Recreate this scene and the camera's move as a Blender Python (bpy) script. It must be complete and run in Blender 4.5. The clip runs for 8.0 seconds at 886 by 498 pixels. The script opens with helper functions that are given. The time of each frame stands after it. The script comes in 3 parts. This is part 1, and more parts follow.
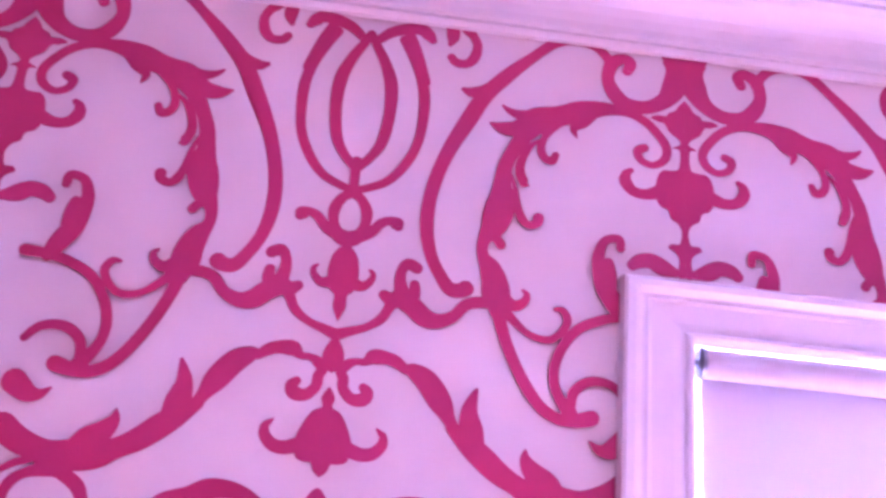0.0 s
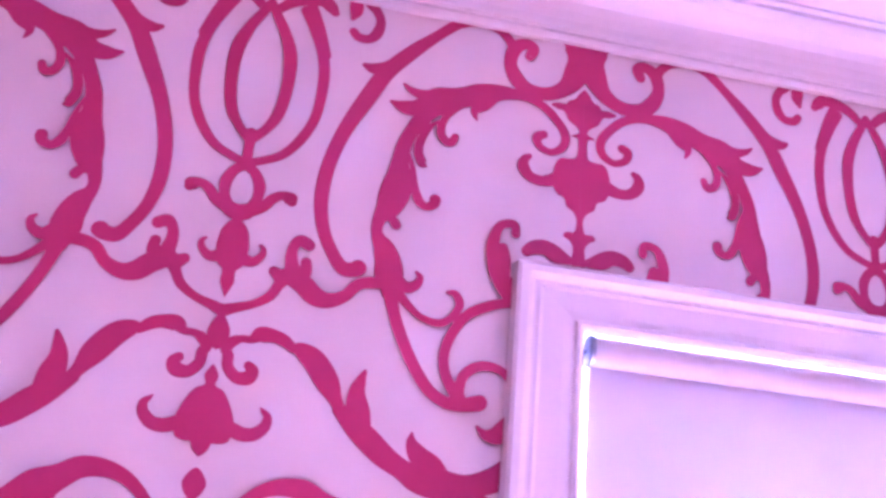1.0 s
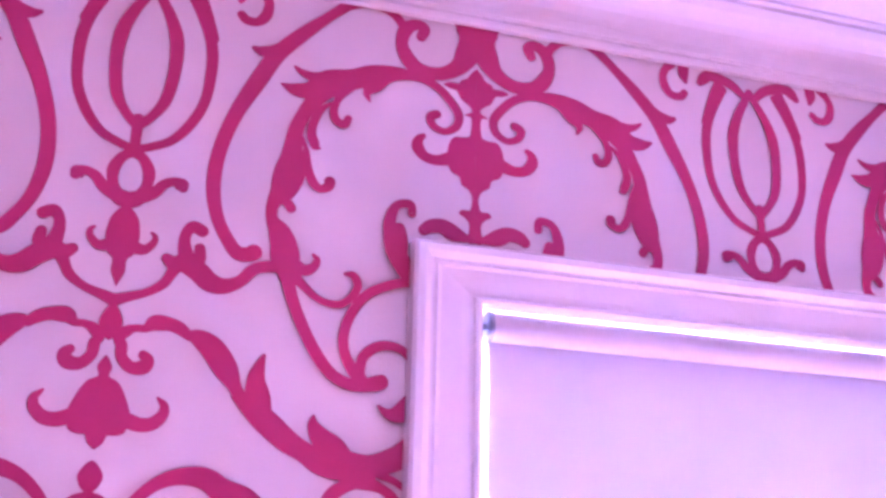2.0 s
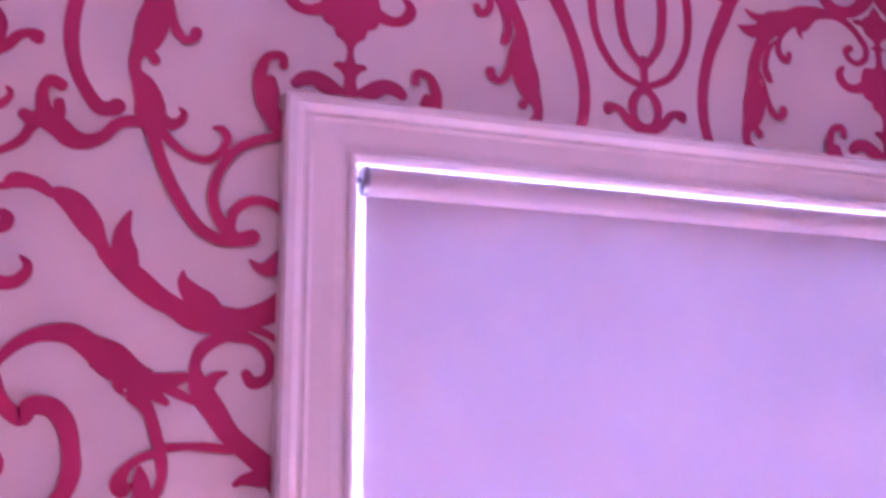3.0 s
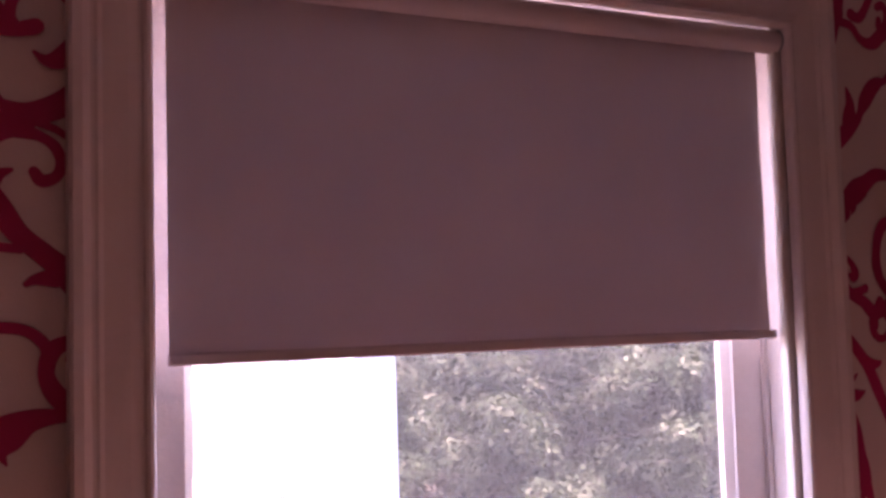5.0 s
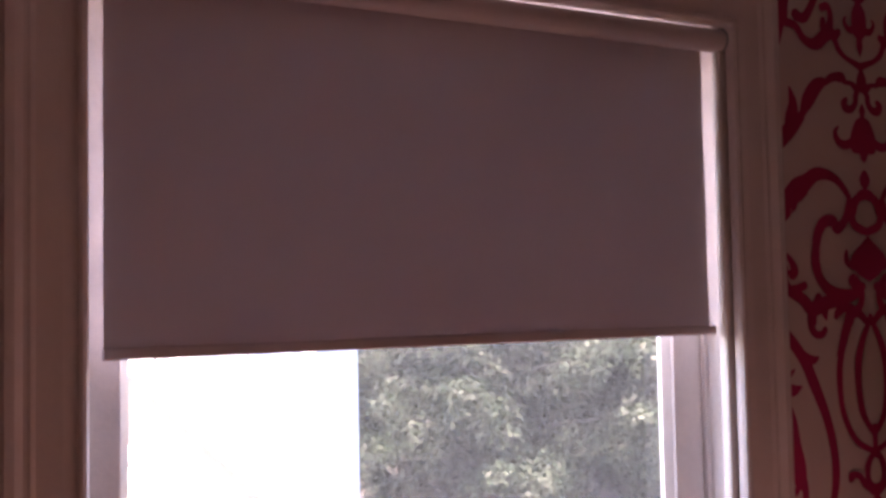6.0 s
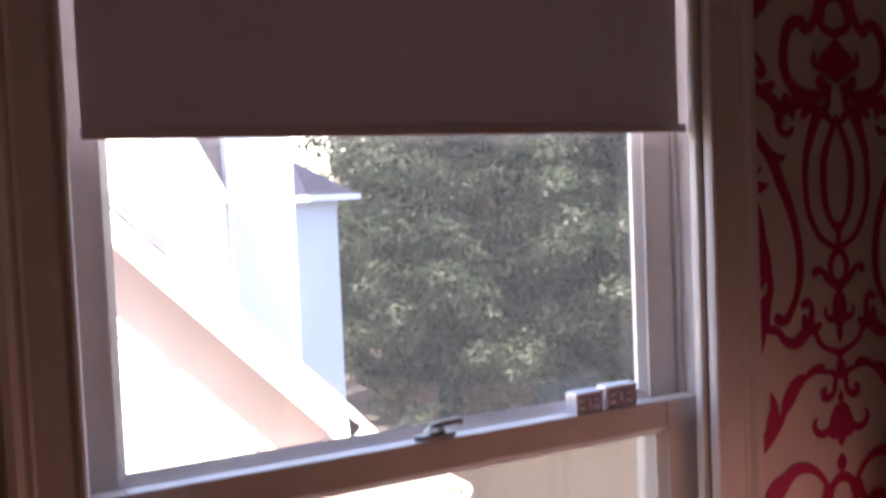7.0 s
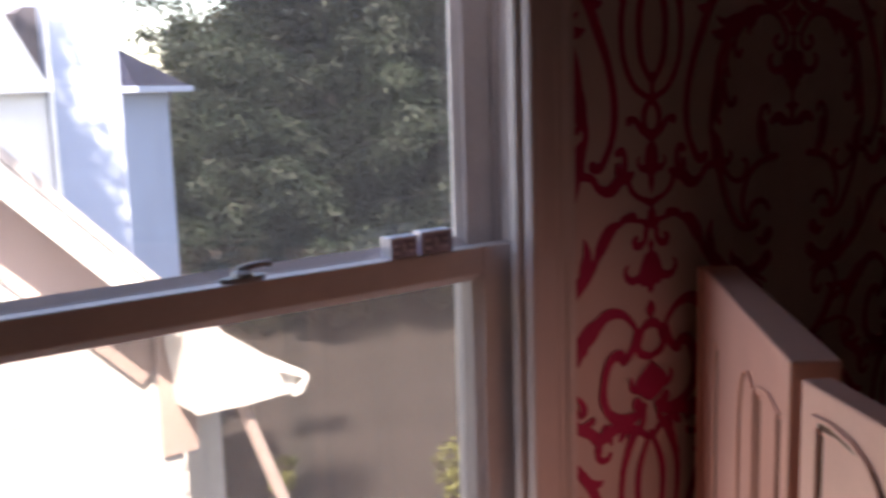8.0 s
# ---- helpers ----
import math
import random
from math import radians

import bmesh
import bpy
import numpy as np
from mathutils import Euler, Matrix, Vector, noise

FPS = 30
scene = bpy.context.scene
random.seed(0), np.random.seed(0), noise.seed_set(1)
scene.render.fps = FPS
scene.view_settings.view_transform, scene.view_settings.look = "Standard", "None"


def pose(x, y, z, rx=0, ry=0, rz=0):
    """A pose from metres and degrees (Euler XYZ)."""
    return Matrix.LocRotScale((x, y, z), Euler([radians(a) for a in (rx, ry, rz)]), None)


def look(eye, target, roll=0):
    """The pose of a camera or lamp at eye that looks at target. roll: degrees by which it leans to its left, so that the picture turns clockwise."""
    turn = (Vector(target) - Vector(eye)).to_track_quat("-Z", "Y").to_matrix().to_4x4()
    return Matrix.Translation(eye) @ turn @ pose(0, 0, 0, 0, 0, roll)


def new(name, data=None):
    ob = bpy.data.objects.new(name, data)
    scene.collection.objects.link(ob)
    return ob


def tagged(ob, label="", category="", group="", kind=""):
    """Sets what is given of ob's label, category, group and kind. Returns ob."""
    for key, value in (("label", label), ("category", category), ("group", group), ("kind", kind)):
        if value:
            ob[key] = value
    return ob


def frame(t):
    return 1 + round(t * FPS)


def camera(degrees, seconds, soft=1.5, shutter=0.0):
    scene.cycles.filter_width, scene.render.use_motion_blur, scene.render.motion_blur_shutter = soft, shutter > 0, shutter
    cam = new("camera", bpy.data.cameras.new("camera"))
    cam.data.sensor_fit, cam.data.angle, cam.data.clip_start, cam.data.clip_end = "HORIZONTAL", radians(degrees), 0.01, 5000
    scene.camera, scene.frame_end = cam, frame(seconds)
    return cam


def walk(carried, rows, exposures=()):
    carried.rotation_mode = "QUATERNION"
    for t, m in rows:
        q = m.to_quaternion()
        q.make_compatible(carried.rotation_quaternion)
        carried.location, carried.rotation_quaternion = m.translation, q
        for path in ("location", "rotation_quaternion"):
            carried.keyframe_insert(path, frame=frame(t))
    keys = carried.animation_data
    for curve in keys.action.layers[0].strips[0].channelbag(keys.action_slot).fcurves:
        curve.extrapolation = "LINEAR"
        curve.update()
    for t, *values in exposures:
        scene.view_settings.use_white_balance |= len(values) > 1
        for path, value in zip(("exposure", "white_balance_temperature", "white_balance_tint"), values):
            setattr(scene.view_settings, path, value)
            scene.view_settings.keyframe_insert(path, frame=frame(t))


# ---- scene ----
cam = camera(47.3, 8.0, soft=3.0, shutter=0.35)
PATH = [
    (0, (0.014, -1.174, 1.694), (0.181, 0.691, 2.397), 4.8),
    (0.5, (0.015, -1.162, 1.702), (0.307, 0.696, 2.382), 4.8),
    (1, (0.02, -1.158, 1.701), (0.391, 0.685, 2.383), 5.0),
    (1.2, (0.02, -1.153, 1.697), (0.433, 0.673, 2.401), 4.5),
    (2.3, (0.058, -1.173, 1.679), (0.621, 0.633, 2.329), 1.0),
    (2.5, (0.071, -1.182, 1.674), (0.65, 0.634, 2.281), 1.3),
    (3, (0.126, -1.183, 1.683), (0.793, 0.658, 2.091), -0.3),
    (3.5, (0.181, -1.205, 1.673), (0.935, 0.621, 1.982), -0.2),
    (4, (0.203, -1.183, 1.61), (1.076, 0.607, 1.793), -1.7),
    (5.3, (0.246, -1.194, 1.609), (1.109, 0.606, 1.737), -1.7),
    (5.5, (0.252, -1.198, 1.611), (1.125, 0.597, 1.734), -1.7),
    (6, (0.265, -1.208, 1.625), (1.189, 0.563, 1.722), -1.1),
    (6.5, (0.265, -1.214, 1.554), (1.21, 0.548, 1.519), -1.8),
    (7, (0.255, -1.235, 1.483), (1.208, 0.519, 1.365), -2.4),
    (7.5, (0.278, -1.226, 1.415), (1.245, 0.505, 1.155), -2.3),
    (8, (0.312, -1.226, 1.383), (1.506, 0.347, 1.065), -1.7),
]
EXPOSURES = [(0.0, 8.42, 4430, 65), (1.2, 8.4, 4430, 65), (2.5, 8.08, 4600, 72), (3.0, 7.58, 4830, 71), (3.5, 6.95, 5150, 77), (4.2, 5.35, 7000, 84), (5.5, 4.6, 7600, 40), (6.0, 4.5, 7500, 34),
             (6.5, 4.15, 7500, 28), (7.0, 3.75, 7450, 25), (8.0, 2.8, 7450, 24)]
walk(cam, [(t, look(eye, target, roll)) for t, eye, target, roll in PATH], EXPOSURES)
# ---- world, sun and exposure ----
world = bpy.data.worlds.new("sky_world")
scene.world = world
world.use_nodes = True
wn = world.node_tree
sky = wn.nodes.new("ShaderNodeTexSky")
sky.sky_type, sky.sun_disc = "NISHITA", False
SUN_DIR = Vector((0.42, 0.5, -0.9)).normalized()
sky.sun_elevation = math.asin(-SUN_DIR.z)
sky.sun_rotation = math.atan2(-SUN_DIR.x, -SUN_DIR.y)
wn.links.new(sky.outputs[0], wn.nodes["Background"].inputs[0])
wn.nodes["Background"].inputs[1].default_value = 0.11
sun = new("sun", bpy.data.lights.new("sun", "SUN"))
sun.data.energy, sun.data.angle, sun.data.color = 5.0, radians(0.5), (1.0, 0.95, 0.89)
sun.rotation_mode = "QUATERNION"
portal = new("window_portal", bpy.data.lights.new("window_portal", "AREA"))
portal.data.shape, portal.data.size, portal.data.size_y = "RECTANGLE", 1.0, 1.8
portal.data.cycles.is_portal = True
portal.location, portal.rotation_euler = (0.925, 0.215, 1.17), (radians(-90), 0, 0)
sun.rotation_quaternion = SUN_DIR.to_track_quat("-Z", "Y")
# area lamp added in the window's unseen lowest part, to strengthen the daylight
daylight = new("window_daylight_boost", bpy.data.lights.new("window_daylight_boost", "AREA"))
daylight.data.shape, daylight.data.size, daylight.data.size_y = "RECTANGLE", 0.9, 0.34
daylight.data.energy, daylight.data.color = 0.3, (1.0, 0.95, 0.89)
daylight.location, daylight.rotation_euler = (0.925, 0.034, 0.47), (radians(-90), 0, 0)


# ---- materials ----
def mat(name, color, rough=0.6, vary=0.08, scale=6.0, bump=0.0, bump_scale=80.0, metal=0.0, second=None, spec=0.5):
    """A principled surface with coarse stains, fine grain and relief."""
    m = bpy.data.materials.new(name)
    m.use_nodes = True
    nt = m.node_tree
    b = nt.nodes["Principled BSDF"]
    b.inputs["Roughness"].default_value = rough
    b.inputs["Metallic"].default_value = metal
    b.inputs["Specular IOR Level"].default_value = spec
    tc = nt.nodes.new("ShaderNodeTexCoord")
    n1 = nt.nodes.new("ShaderNodeTexNoise")
    n1.inputs["Scale"].default_value, n1.inputs["Detail"].default_value = scale, 6
    n2 = nt.nodes.new("ShaderNodeTexNoise")
    n2.inputs["Scale"].default_value, n2.inputs["Detail"].default_value = bump_scale, 3
    nt.links.new(tc.outputs["Object"], n1.inputs["Vector"])
    nt.links.new(tc.outputs["Object"], n2.inputs["Vector"])
    add = nt.nodes.new("ShaderNodeMath")
    add.operation = "MULTIPLY_ADD"
    add.inputs[1].default_value = 0.35
    nt.links.new(n2.outputs["Fac"], add.inputs[0])
    nt.links.new(n1.outputs["Fac"], add.inputs[2])
    ramp = nt.nodes.new("ShaderNodeValToRGB")
    c2 = second or [c * (1 - 2 * vary) for c in color]
    ramp.color_ramp.elements[0].position, ramp.color_ramp.elements[1].position = 0.45, 0.85
    ramp.color_ramp.elements[0].color = (*c2, 1)
    ramp.color_ramp.elements[1].color = (*color, 1)
    nt.links.new(add.outputs[0], ramp.inputs[0])
    nt.links.new(ramp.outputs[0], b.inputs["Base Color"])
    if bump:
        bp = nt.nodes.new("ShaderNodeBump")
        bp.inputs["Strength"].default_value, bp.inputs["Distance"].default_value = bump, 0.004
        nt.links.new(n2.outputs["Fac"], bp.inputs["Height"])
        nt.links.new(bp.outputs[0], b.inputs["Normal"])
    return m


WALL = mat("wall_paint", (0.80, 0.65, 0.62), 0.75, 0.03, 3.0, 0.12, 260.0)
STENCIL = mat("stencil_paint", (0.52, 0.025, 0.115), 0.65, 0.05, 5.0, 0.05, 240.0)
CEIL = mat("ceiling_paint", (0.82, 0.70, 0.70), 0.85, 0.03, 2.0, 0.1, 200.0)
TRIM = mat("trim_gloss", (0.80, 0.70, 0.69), 0.4, 0.03, 9.0, 0.03, 120.0)
SASH = mat("sash_paint", (0.78, 0.71, 0.69), 0.4, 0.07, 12.0, 0.1, 150.0)
# floor is out of view; honey tone chosen to throw warm light upwards
FLOOR = mat("oak_boards", (0.58, 0.31, 0.16), 0.45, 0.12, 5.0, 0.1, 60.0)
# walls out of view; dark rose chosen to hold back bounced light
ROSE = mat("rose_wall_paint", (0.21, 0.105, 0.078), 0.8, 0.05, 3.0, 0.1, 240.0)
STEEL = mat("bracket_steel", (0.35, 0.36, 0.4), 0.3, 0.15, 60.0, metal=0.9)
BRASS = mat("lock_metal", (0.36, 0.34, 0.33), 0.4, 0.2, 50.0, metal=0.8)
# dark colour for the shade inside the panel grooves
GROOVE_SHADE = mat("groove_shade_colour", (0.16, 0.075, 0.05), 0.7, 0.1, 20.0)
# cream paint with warm light mixed into the colour, hence the salmon tone
CABINET = mat("cabinet_paint", (0.90, 0.51, 0.40), 0.4, 0.05, 7.0, 0.1, 130.0)
PEWTER = mat("pewter", (0.44, 0.44, 0.58), 0.45, 0.25, 70.0, metal=0.3)
PEWTER_LIGHT = mat("pewter_bright", (0.7, 0.7, 0.78), 0.3, 0.1, 70.0, metal=0.6)
SIDING = mat("white_siding", (0.84, 0.84, 0.81), 0.6, 0.06, 3.0, 0.1, 50.0)
BLUE_SIDING = mat("pale_blue_siding", (0.33, 0.39, 0.51), 0.6, 0.06, 1.5, 0.1, 30.0)
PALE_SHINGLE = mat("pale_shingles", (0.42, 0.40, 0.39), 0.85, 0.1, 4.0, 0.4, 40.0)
# tan holds the shade that falls under the eave, put into the colour
SHADE_TAN = mat("eave_shade_tan", (0.56, 0.45, 0.41), 0.6, 0.06, 3.0, 0.1, 50.0)
SHINGLE = mat("grey_shingles", (0.022, 0.025, 0.046), 0.9, 0.2, 4.0, 0.5, 40.0, spec=0.1)
LILAC_SHINGLE = mat("lilac_grey_shingles", (0.075, 0.07, 0.085), 0.85, 0.2, 4.0, 0.5, 40.0)
GROUND = mat("dry_grass", (0.028, 0.023, 0.020), 0.95, 0.3, 0.7, 0.5, 9.0, second=(0.020, 0.017, 0.014))
BARK = mat("bark", (0.014, 0.012, 0.010), 0.9, 0.3, 8.0, 0.6, 40.0)


def leaf_material(name, dark, light, through_colour, share=0.25):
    """Leaves that differ one by one and in patches, and let a little light through."""
    m = mat(name, light, 0.6, 0.3, 0.9, second=dark, spec=0.25)
    nt = m.node_tree
    b = nt.nodes["Principled BSDF"]
    geo = nt.nodes.new("ShaderNodeNewGeometry")
    each = nt.nodes.new("ShaderNodeMapRange")
    each.inputs[3].default_value, each.inputs[4].default_value = 0.6, 1.5
    nt.links.new(geo.outputs["Random Per Island"], each.inputs[0])
    scale = nt.nodes.new("ShaderNodeVectorMath")
    scale.operation = "SCALE"
    was = b.inputs["Base Color"].links[0].from_socket
    nt.links.new(was, scale.inputs[0])
    nt.links.new(each.outputs[0], scale.inputs["Scale"])
    nt.links.new(scale.outputs[0], b.inputs["Base Color"])
    tr = nt.nodes.new("ShaderNodeBsdfTranslucent")
    tr.inputs[0].default_value = (*through_colour, 1)
    mx = nt.nodes.new("ShaderNodeMixShader")
    mx.inputs[0].default_value = share
    nt.links.new(b.outputs[0], mx.inputs[1])
    nt.links.new(tr.outputs[0], mx.inputs[2])
    nt.links.new(mx.outputs[0], nt.nodes["Material Output"].inputs[0])
    return m


def blind_material():
    m = mat("blind_fabric", (0.64, 0.54, 0.55), 0.8, 0.04, 4.0, 0.25, 900.0)
    nt = m.node_tree
    b = nt.nodes["Principled BSDF"]
    tr = nt.nodes.new("ShaderNodeBsdfTranslucent")
    tr.inputs[0].default_value = (0.54, 0.50, 0.63, 1)
    mx = nt.nodes.new("ShaderNodeMixShader")
    mx.inputs[0].default_value = 0.0072
    nt.links.new(b.outputs[0], mx.inputs[1])
    nt.links.new(tr.outputs[0], mx.inputs[2])
    nt.links.new(mx.outputs[0], nt.nodes["Material Output"].inputs[0])
    return m


def clear_material(name, tint, gloss, haze, veil=(0.8, 0.77, 0.75)):
    """Thin clear sheet: mostly transparent, a little mirror, a little pale veil."""
    m = bpy.data.materials.new(name)
    m.use_nodes = True
    nt = m.node_tree
    nt.nodes.remove(nt.nodes["Principled BSDF"])
    tp = nt.nodes.new("ShaderNodeBsdfTransparent")
    tp.inputs[0].default_value = (*tint, 1)
    gl = nt.nodes.new("ShaderNodeBsdfGlossy")
    gl.inputs["Roughness"].default_value = 0.02
    df = nt.nodes.new("ShaderNodeBsdfDiffuse")
    df.inputs[0].default_value = (*veil, 1)
    tl = nt.nodes.new("ShaderNodeBsdfTranslucent")
    tl.inputs[0].default_value = (*veil, 1)
    dm = nt.nodes.new("ShaderNodeMixShader")
    m1, m2 = nt.nodes.new("ShaderNodeMixShader"), nt.nodes.new("ShaderNodeMixShader")
    m1.inputs[0].default_value, m2.inputs[0].default_value = gloss, haze
    nt.links.new(df.outputs[0], dm.inputs[1])
    nt.links.new(tl.outputs[0], dm.inputs[2])
    nt.links.new(tp.outputs[0], m1.inputs[1])
    nt.links.new(gl.outputs[0], m1.inputs[2])
    nt.links.new(m1.outputs[0], m2.inputs[1])
    nt.links.new(dm.outputs[0], m2.inputs[2])
    nt.links.new(m2.outputs[0], nt.nodes["Material Output"].inputs[0])
    return m


# near-black greens put the crowns' shade and lighter clumps into the leaf colour
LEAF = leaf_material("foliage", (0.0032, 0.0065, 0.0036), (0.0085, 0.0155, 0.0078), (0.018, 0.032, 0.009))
# bright counterpart of LEAF: sunshine on the shrubs is in this colour
SHRUB_LEAF = mat("shrub_leaves_sun_colour", (0.20, 0.21, 0.06), 0.7, 0.3, 4.0, second=(0.03, 0.04, 0.015), spec=0.2)
BLIND = blind_material()
# the pane's haze stands for lens glare that veils the view
GLASS = clear_material("window_glass", (0.97, 0.98, 0.97), 0.04, 0.05, (0.78, 0.79, 0.79))
SCREEN = clear_material("insect_mesh", (0.72, 0.71, 0.70), 0.0, 0.12, (0.46, 0.40, 0.36))


# ---- building blocks ----
def part(name, bm, material, parent=None, label=""):
    me = bpy.data.meshes.new(name)
    bmesh.ops.recalc_face_normals(bm, faces=bm.faces)
    bm.to_mesh(me)
    bm.free()
    me.materials.append(material)
    ob = new(name, me)
    ob.parent = parent
    if label:
        ob["label"] = label
    return ob


def group_of(name, label, category, at=(0, 0, 0), group="", kind=""):
    ob = new(name)
    ob.empty_display_size = 0.05
    ob.location = at
    return tagged(ob, label, category, group, kind)


def box(x0, x1, y0, y1, z0, z1, bevel=0.0, bm=None):
    bm = bm or bmesh.new()
    r = bmesh.ops.create_cube(bm, size=1)
    for v in r["verts"]:
        v.co = ((x0 + x1) / 2 + v.co.x * (x1 - x0), (y0 + y1) / 2 + v.co.y * (y1 - y0), (z0 + z1) / 2 + v.co.z * (z1 - z0))
    if bevel:
        edges = {e for v in r["verts"] for e in v.link_edges}
        bmesh.ops.bevel(bm, geom=list(edges), offset=bevel, segments=2, affect="EDGES", profile=0.6)
    return bm


def prism(outline, a, b, axis="y", bm=None):
    """A straight bar with the outline (pairs) as its section, from a to b along an axis."""
    bm = bm or bmesh.new()

    def place(p, s):
        return {"y": (p[0], s, p[1]), "x": (s, p[0], p[1]), "z": (p[0], p[1], s)}[axis]
    v0 = [bm.verts.new(place(p, a)) for p in outline]
    v1 = [bm.verts.new(place(p, b)) for p in outline]
    n = len(outline)
    bm.faces.new(v0)
    bm.faces.new(v1[::-1])
    for i in range(n):
        bm.faces.new((v0[i], v0[(i + 1) % n], v1[(i + 1) % n], v1[i]))
    return bm


def tube(points, radii, seg=10, bm=None, caps=True):
    """A round bar through the points."""
    bm = bm or bmesh.new()
    pts = [Vector(p) for p in points]
    rings = []
    for i, p in enumerate(pts):
        d = (pts[min(i + 1, len(pts) - 1)] - pts[max(i - 1, 0)]).normalized()
        q = d.to_track_quat("Z", "Y")
        rings.append([bm.verts.new(p + q @ Vector((radii[i] * math.cos(2 * math.pi * k / seg), radii[i] * math.sin(2 * math.pi * k / seg), 0))) for k in range(seg)])
    for a, b in zip(rings, rings[1:]):
        for k in range(seg):
            bm.faces.new((a[k], a[(k + 1) % seg], b[(k + 1) % seg], b[k]))
    if caps:
        bm.faces.new(rings[0][::-1])
        bm.faces.new(rings[-1])
    return bm


# ---- the room ----
X0, X1, Y0, H = -1.7, 3.5, -3.3, 2.537
JL, JR, SILL, HEAD = 0.419, 1.432, 0.27, 2.076


def wall_with_hole():
    bm = bmesh.new()
    for x0, x1, z0, z1 in ((X0 - 0.2, JL, 0, H), (JR, X1 + 0.2, 0, H), (JL, JR, HEAD, H), (JL, JR, 0, SILL)):
        box(x0, x1, 0, 0.2, z0, z1, bm=bm)
    return bm


wall_north = tagged(part("wall_north", wall_with_hole(), WALL), "pale pink-white painted wall with a crimson scroll stencil", "wall", kind="structure")
tagged(part("wall_south", box(X0 - 0.2, X1 + 0.2, Y0 - 0.2, Y0, 0, H), ROSE), "unseen dusky rose painted wall, kept dark to limit bounced light", "wall", kind="structure")
tagged(part("wall_west", box(X0 - 0.2, X0, Y0, 0, 0, H), ROSE), "unseen dusky rose painted wall, kept dark to limit bounced light", "wall", kind="structure")
tagged(part("wall_east", box(X1, X1 + 0.2, Y0, 0, 0, H), ROSE), "unseen dusky rose painted wall, kept dark to limit bounced light", "wall", kind="structure")
tagged(part("floor", box(X0 - 0.2, X1 + 0.2, Y0 - 0.2, 0.2, -0.2, 0), FLOOR), "unseen honey-coloured oak floor, toned for warm bounced light", "floor", kind="structure")
tagged(part("ceiling", box(X0 - 0.2, X1 + 0.2, Y0 - 0.2, 0.2, H, H + 0.15), CEIL), "plain white painted ceiling", "ceiling", kind="structure")


def crown_section():
    pts = [(0, 2.454), (-0.010, 2.454), (-0.014, 2.460), (-0.012, 2.467), (-0.018, 2.469)]
    for k in range(7):
        a = k / 6 * math.pi / 2
        pts.append((-0.018 - 0.052 * (1 - math.cos(a)), 2.469 + 0.045 * math.sin(a)))
    pts += [(-0.074, 2.517), (-0.080, 2.522), (-0.080, 2.529), (-0.086, 2.532), (-0.086, H), (0, H)]
    return pts


crown = prism([(p[0], p[1]) for p in crown_section()], X0, X1, "x")
tagged(part("trim", crown, TRIM), "white painted crown moulding under the ceiling", "crown moulding", kind="structure")


# ---- window ----
window = group_of("window_1", "white-painted wooden sash window with two sashes", "window", (0.9255, 0.06, SILL), kind="structure")
CL1, CR0, CT0, CT1, CW = 0.438, 1.411, 2.048, 2.1235, 0.0945


def casing_section():
    """Across the casing: u from the inner edge outwards, d how far it stands from the wall."""
    return [(0, 0), (0, 0.010), (0.003, 0.016), (0.008, 0.018), (0.012, 0.0165), (0.014, 0.0125), (0.018, 0.0122), (0.030, 0.0142), (0.060, 0.0165),
            (0.066, 0.0195), (0.070, 0.0185), (0.074, 0.0187), (0.078, 0.022), (0.084, 0.0265), (0.095, 0.0275), (0.100, 0.024), (0.101, 0)]


def casing_leg(side):
    bm = bmesh.new()
    sec = casing_section()
    lo, hi = [], []
    for u, d in sec:
        x = CL1 - u * CW / 0.101 if side < 0 else CR0 + u * CW / 0.101
        lo.append(bm.verts.new((x, -d, 0.2)))
        hi.append(bm.verts.new((x, -d, CT0 + u * (CT1 - CT0) / 0.101)))
    for i in range(len(sec) - 1):
        bm.faces.new((lo[i], lo[i + 1], hi[i + 1], hi[i]))
    return bm


def casing_head():
    bm = bmesh.new()
    sec = casing_section()
    a, b = [], []
    for u, d in sec:
        z = CT0 + u * (CT1 - CT0) / 0.101
        a.append(bm.verts.new((CL1 - u * CW / 0.101, -d, z)))
        b.append(bm.verts.new((CR0 + u * CW / 0.101, -d, z)))
    for i in range(len(sec) - 1):
        bm.faces.new((a[i], a[i + 1], b[i + 1], b[i]))
    return bm


for nm, bm in (("casing_leg", casing_leg(-1)), ("casing_leg", casing_leg(1)), ("casing_head", casing_head())):
    part(nm, bm, TRIM, window).matrix_parent_inverse = Matrix.Translation(window.location).inverted()


def win(name, bm, m, parent=None, label=""):
    """A window part, built at its place in the room."""
    ob = part(name, bm, m, parent or window, label)
    ob.matrix_parent_inverse = Matrix.Translation(window.location).inverted()
    return ob


win("jamb", box(JL - 0.012, JL + 0.003, 0.002, 0.198, SILL, HEAD), SASH)
win("jamb", box(JR - 0.003, JR + 0.012, 0.002, 0.198, SILL, HEAD), SASH)
win("head_jamb", box(JL, JR, 0.002, 0.198, HEAD - 0.008, HEAD + 0.01), SASH)
win("window_sill", box(JL - 0.1, JR + 0.1, -0.06, 0.26, SILL - 0.03, SILL + 0.01, 0.006), SASH)
